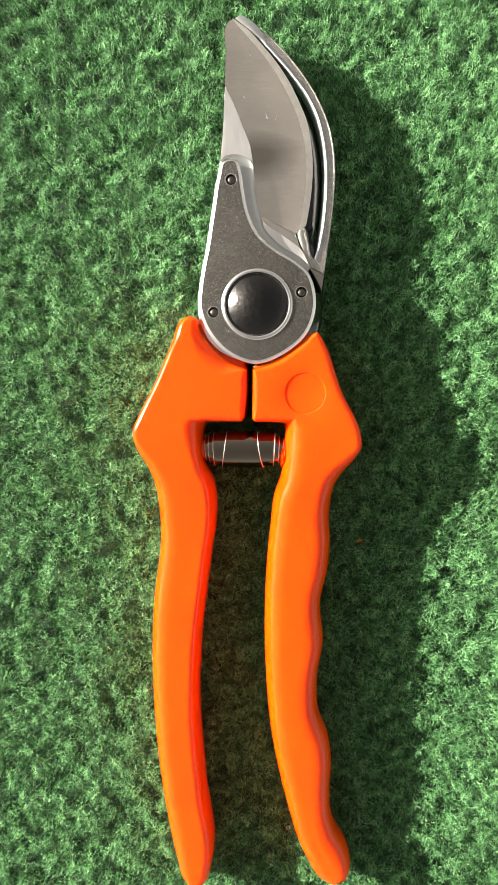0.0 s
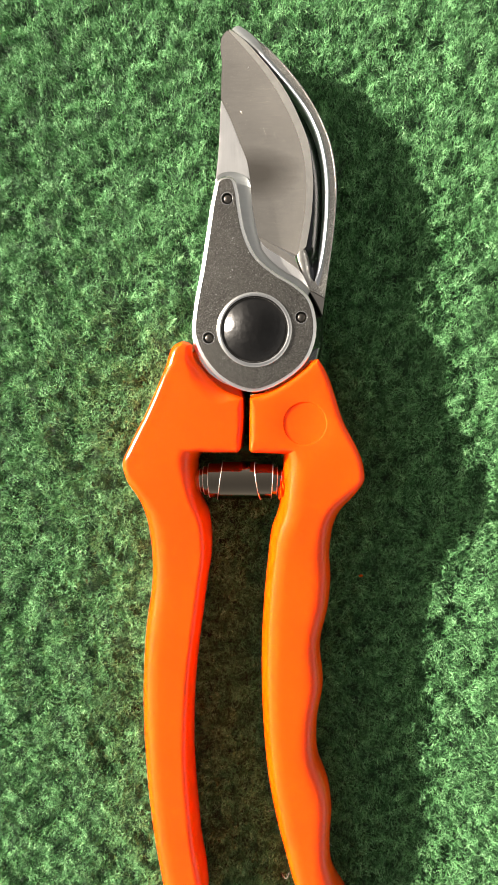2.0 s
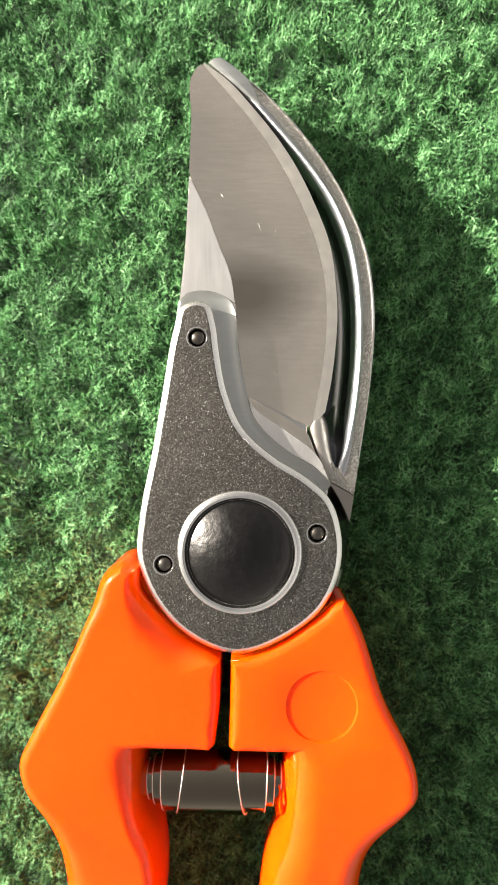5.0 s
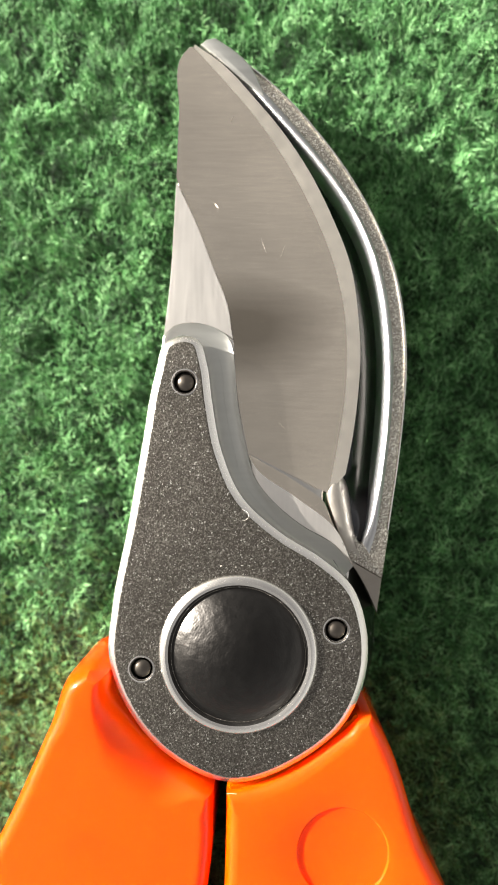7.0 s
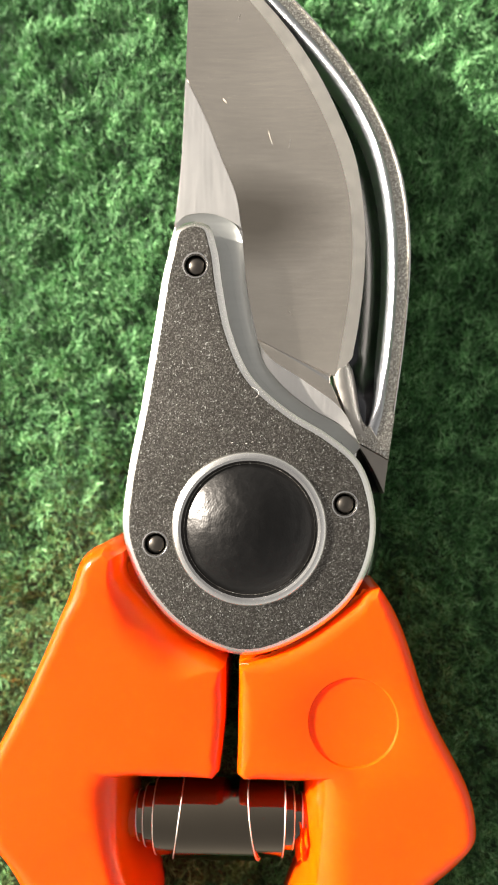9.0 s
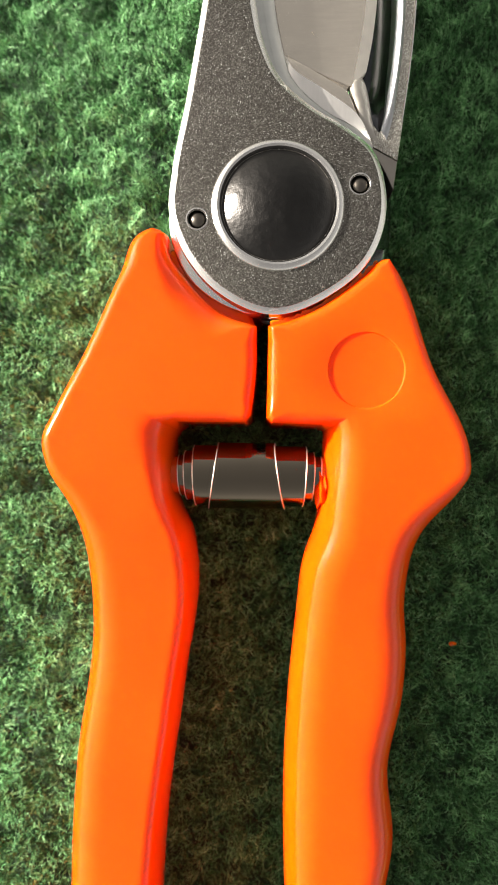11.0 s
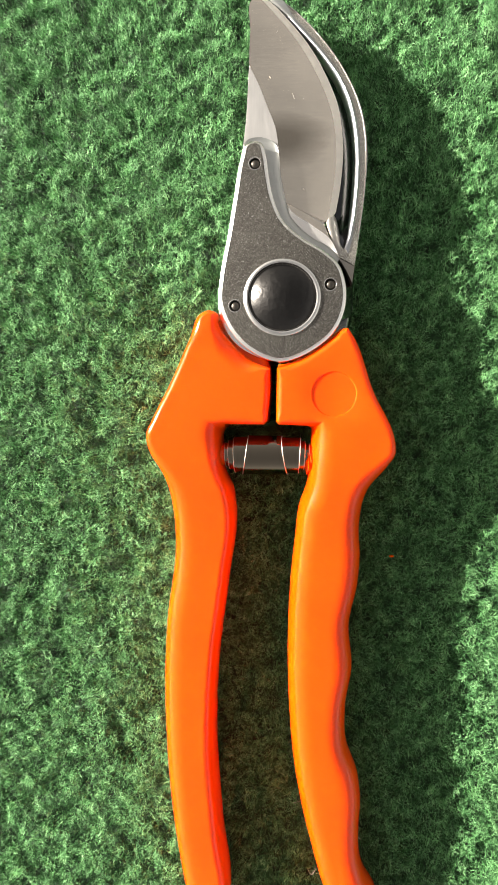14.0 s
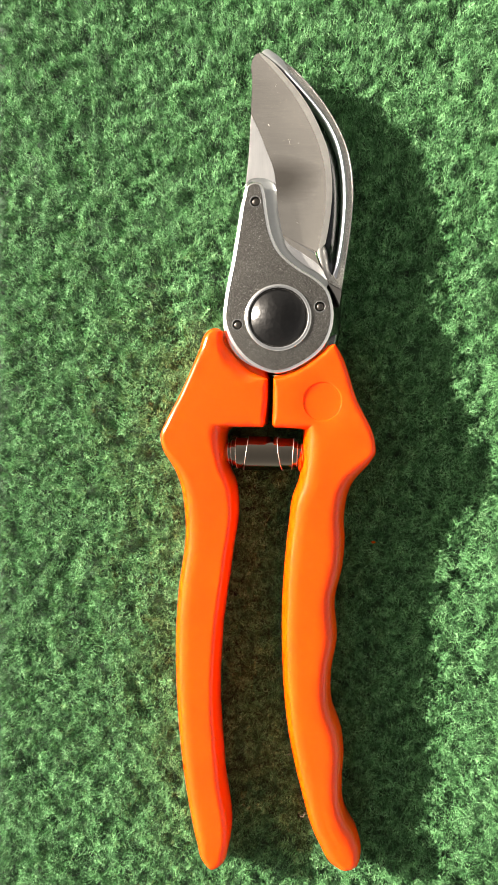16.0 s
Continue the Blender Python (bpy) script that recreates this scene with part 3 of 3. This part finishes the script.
def scratch(x0, y0, x1, y1, z):
    """A hairline scratch, raised by its burr."""
    dx, dy = x1 - x0, y1 - y0
    n = math.hypot(dx, dy) / 0.010
    ox, oy = -dy / n, dx / n
    return loft([[(x0, y0, z - 0.1), (x1, y1, z - 0.1)], [(x0 + ox, y0 + oy, z), (x1, y1, z)], [(x0 - ox, y0 - oy, z), (x1, y1, z)]], closed=True)


for mark in ((1.9, 47.8, 2.4, 46.2, 10.9), (4.6, 46.9, 4.3, 45.8, 10.92), (-1.6, 62.1, -1.9, 61.5, 11.17), (-3.6, 51.8, -3.2, 51.3, 11.12), (4.5, 26.0, 4.9, 25.5, 10.95)):
    part("scratch", scratch(*mark), EDGE_STEEL, blade)
# the shoulder turns from the pocket down to the side of the tang
N = 20
shoulder_a = even(spline([(10.9, 10.2), (12.1, 8.3), (13.2, 5.0), (13.4, 0.5), (12.6, -5.0)], closed=False), N)
shoulder_b = even(spline([(12.6, 11.0), (14.2, 9.2), (15.8, 6.0), (16.4, 2.0), (16.2, -3.0)], closed=False), N)


def drop(f):
    return lambda s: 10.95 - (0.04 + 4.4 * smoothstep(-0.05, 0.3, s)) * f ** 1.2


part("shoulder", loft([between(shoulder_a, shoulder_b, f, drop(f)) for f in (0.0, 0.15, 0.3, 0.45, 0.6, 0.8, 1.0)] + [between(shoulder_a, shoulder_b, 1.0, 4.0), between(shoulder_a, shoulder_b, 0.0, 4.0)], closed=True), TANG_STEEL, blade, "dark sloping shoulder")
step_a = even(spline([(0.75, 22.4), (5.2, 20.0), (9.6, 17.3, 1), (11.0, 14.0), (13.1, 9.9)], closed=False), N)
step_b = even(spline([(0.8, 22.2), (1.6, 19.7), (3.0, 17.8), (7.1, 14.3), (11.1, 12.0), (13.0, 9.8)], closed=False), N)
step_mid = even(spline([(0.8, 22.3), (1.5, 21.1), (6.4, 17.5), (11.3, 13.6), (13.05, 9.85)], closed=False), N)
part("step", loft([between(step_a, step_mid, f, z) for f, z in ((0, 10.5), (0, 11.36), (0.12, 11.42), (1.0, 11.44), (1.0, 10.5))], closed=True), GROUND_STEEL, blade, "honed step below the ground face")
part("step_flank", loft([between(step_mid, step_b, f, z) for f, z in ((0, 10.5), (0, 11.45), (0.5, 11.36), (1.0, 11.22), (1.0, 10.5))], closed=True), FLANK_STEEL, blade, "cross-brushed lower flank of the step")

# pivot plate with its chamfer, three small dimples, and the domed pivot bolt in a bright ring
plate = spline([(-6.8, 35.8), (-5.0, 35.3), (-4.0, 32.8), (-3.3, 28.4), (-2.1, 22.7), (0, 18), (4.8, 13.6), (9.3, 10.9), (12.8, 7.8), (14.4, 3.5), (14.4, -2.2), (12.1, -7.6),
                (7.7, -11.5), (-0.4, -14.5), (-8.1, -11.3), (-12.6, -6), (-14.6, -0.4), (-14.3, 4.7), (-12.6, 14.3), (-11.2, 23.2), (-9.8, 31.5), (-8.7, 35)])
pivot = part("pivot_plate", slab(plate, [(0.5, 11.3), (0.3, 11.5), (0.0, 11.9), (0.0, 13.9), (0.05, 14.12), (0.3, 14.34), (0.6, 14.56), (0.85, 14.72)], roof=False), BRIGHT_STEEL, shears, "grey steel pivot plate with a bright chamfer")
DIMPLES = [(-6.4, 30.4), (-10.7, -1.8), (11.0, 3.0)]
part("plate_face", slab(plate, [(0.8, 14.3), (0.8, 14.66), (0.88, 14.76), (1.0, 14.8), (1.05, 14.8)], [(x, y, 1.3, 1.6, True) for x, y in DIMPLES], floor=False), BLASTED, pivot, "speckled blasted steel face")
for x, y in DIMPLES:
    part("dimple_rim", lathe([(1.22, 14.6), (1.32, 14.76), (1.38, 14.83), (1.52, 14.81), (1.52, 14.7)], (x, y), 28, cap=False), BRIGHT_STEEL, pivot)
for px, py in DIMPLES:
    part("rivet", lathe([(1.1, 13.3), (1.1, 14.05), (0.98, 14.4), (0.6, 14.66), (0.1, 14.76)], (px, py), 24), RIVET_STEEL, pivot, "dark steel rivet head")
CROWN = Vector((0.1, 0.1, 15.0)) * MM
bolt = part("pivot_bolt", lathe([(7.75, 14.0), (7.75, 15.0)] + [(12.4 * math.sin(a), 4.9 + 12.4 * math.cos(a)) for a in [0.66 - 0.033 * k for k in range(20)]], (0.1, 0.1), 96), DARK_STEEL, shears, "domed black polished pivot bolt")
ring = part("ring", lathe([(8.95, 14.7), (8.85, 14.95), (8.55, 15.25), (8.1, 15.4), (7.8, 15.3), (7.55, 14.9), (7.5, 14.6)], (0.1, 0.1), cap=False), BRIGHT_STEEL, bolt, "bright steel ring")
for piece in (bolt, ring):
    piece.data.transform(Matrix.Translation(-CROWN))
bolt.location = CROWN
# the lens is focused on the bolt, through an opening of 2 mm
cam.data.dof.use_dof, cam.data.dof.focus_object, cam.data.dof.aperture_fstop = True, bolt, 25.0


# volute spring between the handles: a flat band wound in overlapping coils
def coil(radius, thick, x0, x1, slant0, slant1, bevel=0.2, centre=(-36.2, 7.6)):
    """One turn of the band about the x axis; its side edges run aslant by so many mm."""
    rails = [[] for _ in range(6)]
    m = 56
    for k in range(m + 1):
        a = 2 * math.pi * k / m - math.pi / 2
        w = math.cos(a - math.pi / 2 - 2.0) * 0.5 + 0.5
        lo, hi = x0 + slant0 * w, x1 + slant1 * w
        section = ((radius, lo + bevel), (radius, hi - bevel), (radius - 0.8 * bevel, hi), (radius - thick, hi), (radius - thick, lo), (radius - 0.8 * bevel, lo))
        for rail, (r, x) in zip(rails, section):
            rail.append((x, centre[0] + r * math.cos(a), centre[1] + r * math.sin(a)))
    return loft(rails, closed=True)


COILS = [(4.7, 0.4, -7.85, 0.2, -1.4, 1.6), (4.3, 0.4, -11.3, 4.7, 0.4, -0.5), (3.5, 0.35, -12.6, 5.8, 0.4, -0.3), (2.9, 0.35, -13.5, 6.8, 0.4, -0.3)]
spring = part("volute_spring", coil(*COILS[0]), SPRING_STEEL, shears, "polished steel volute spring")
for turn in COILS[1:]:
    part("coil", coil(*turn), SPRING_STEEL, spring)
# the glint on the band's edges, added as strips of brighter steel
for radius, thick, x0, x1, slant0, slant1 in COILS:
    part("seam", coil(radius + 0.02, 0.3, x0 - 0.02, x0 + 0.13, slant0, slant0, 0.04), EDGE_STEEL, spring, "bright strip standing in for the glint on the band edge")
    part("seam", coil(radius + 0.02, 0.3, x1 - 0.13, x1 + 0.02, slant1, slant1, 0.04), EDGE_STEEL, spring, "bright strip standing in for the glint on the band edge")


def peg(x0, x1, radius):
    rails = []
    for k in range(25):
        a = 2 * math.pi * k / 24
        rails.append([(x, -36.2 + r * math.cos(a), 7.6 + r * math.sin(a)) for x, r in ((x0, radius), ((x0 + x1) / 2, radius), (x1, radius * 0.9))])
    return loft(rails)


part("spring_peg", peg(-16, -11.5, 2.6), ORANGE, left_handle)
part("spring_peg", peg(9, 5.2, 2.9), ORANGE, right_handle)


# a lump where the coating ran down beside the spring
bm = bmesh.new()
bmesh.ops.create_icosphere(bm, subdivisions=3, radius=MM)
for v in bm.verts:
    k = 1 + 0.35 * noise.noise(v.co * 1800)
    v.co = Vector((6.7 * MM + v.co.x * 1.0 * k, -37.4 * MM + v.co.y * 3.1 * k, 8.2 * MM + v.co.z * 3.4 * k))
part("coating_run", bm, ORANGE, right_handle, "lumpy run of orange coating")


# ---- small things on the turf ----
def crumb(x, y, z, size):
    bm = bmesh.new()
    bmesh.ops.create_icosphere(bm, subdivisions=2, radius=size * MM)
    rng = random.Random(3)
    for v in bm.verts:
        v.co = Vector((v.co.x * 1.5, v.co.y * 0.9, v.co.z * 0.6)) * rng.uniform(0.75, 1.2)
        v.co += Vector((x, y, z)) * MM
    return bm


me = bpy.data.meshes.new("plastic_crumb")
bm = crumb(27.4, -61.2, 0.9, 0.38)
bm.to_mesh(me)
bm.free()
me.materials.append(ORANGE)
tagged(new("plastic_crumb", me), "tiny orange plastic crumb caught in the turf", "crumb")


def lint(path, radius, label):
    """A stray hair: a thin round curve through points in mm."""
    cu = bpy.data.curves.new("lint", "CURVE")
    cu.dimensions, cu.bevel_depth, cu.bevel_resolution = "3D", 0.6 * radius * MM, 1
    sp = cu.splines.new("NURBS")
    sp.points.add(len(path) - 1)
    for p, q in zip(sp.points, path):
        p.co = (q[0] * MM, q[1] * MM, q[2] * MM, 1)
    sp.use_endpoint_u, sp.order_u = True, 3
    temp = bpy.data.objects.new("lint", cu)
    me = bpy.data.meshes.new_from_object(temp)
    bpy.data.objects.remove(temp)
    me.materials.clear()
    me.materials.append(LINT)
    tagged(new("lint", me), label, "lint", "stray hairs")


LINT = material("white_lint", (0.5, 0.48, 0.44), 0.7)[0]
lint([(-0.9, -15.2, 15.2), (-0.3, -15.0, 15.5), (0.2, -15.1, 15.4)], 0.05, "stray white fibre caught beside the pivot plate")
lint([(3.8, -124.2, 1.0), (4.9, -123.6, 1.6), (5.8, -123.5, 1.2)], 0.07, "pale stray fibre lying on the turf")
lint([(7.6, -141.2, 0.8), (8.4, -142.2, 1.6), (9.2, -141.6, 1.4), (9.6, -140.6, 0.8)], 0.07, "pale curled fibre lying on the turf")
lint([(19.2, -127.9, 7.4), (19.9, -128.4, 7.6), (20.1, -129.0, 7.0)], 0.10, "white speck of fluff on the orange handle")
lint([(0.2, 16.3, 14.9), (0.9, 16.1, 15.1), (1.1, 15.5, 15.2), (0.7, 15.0, 15.0), (0.3, 15.1, 14.9)], 0.035, "tiny curled white fibre on the pivot plate")
for x, y in ((-2.0, 9.9), (-0.4, 9.8), (0.3, 10.0), (6.1, -10.9), (-9.2, 8.2)):
    lint([(x, y, 14.85), (x + 0.1, y + 0.08, 15.0), (x + 0.22, y + 0.02, 14.86)], 0.09, "white speck of dust on the pivot plate")
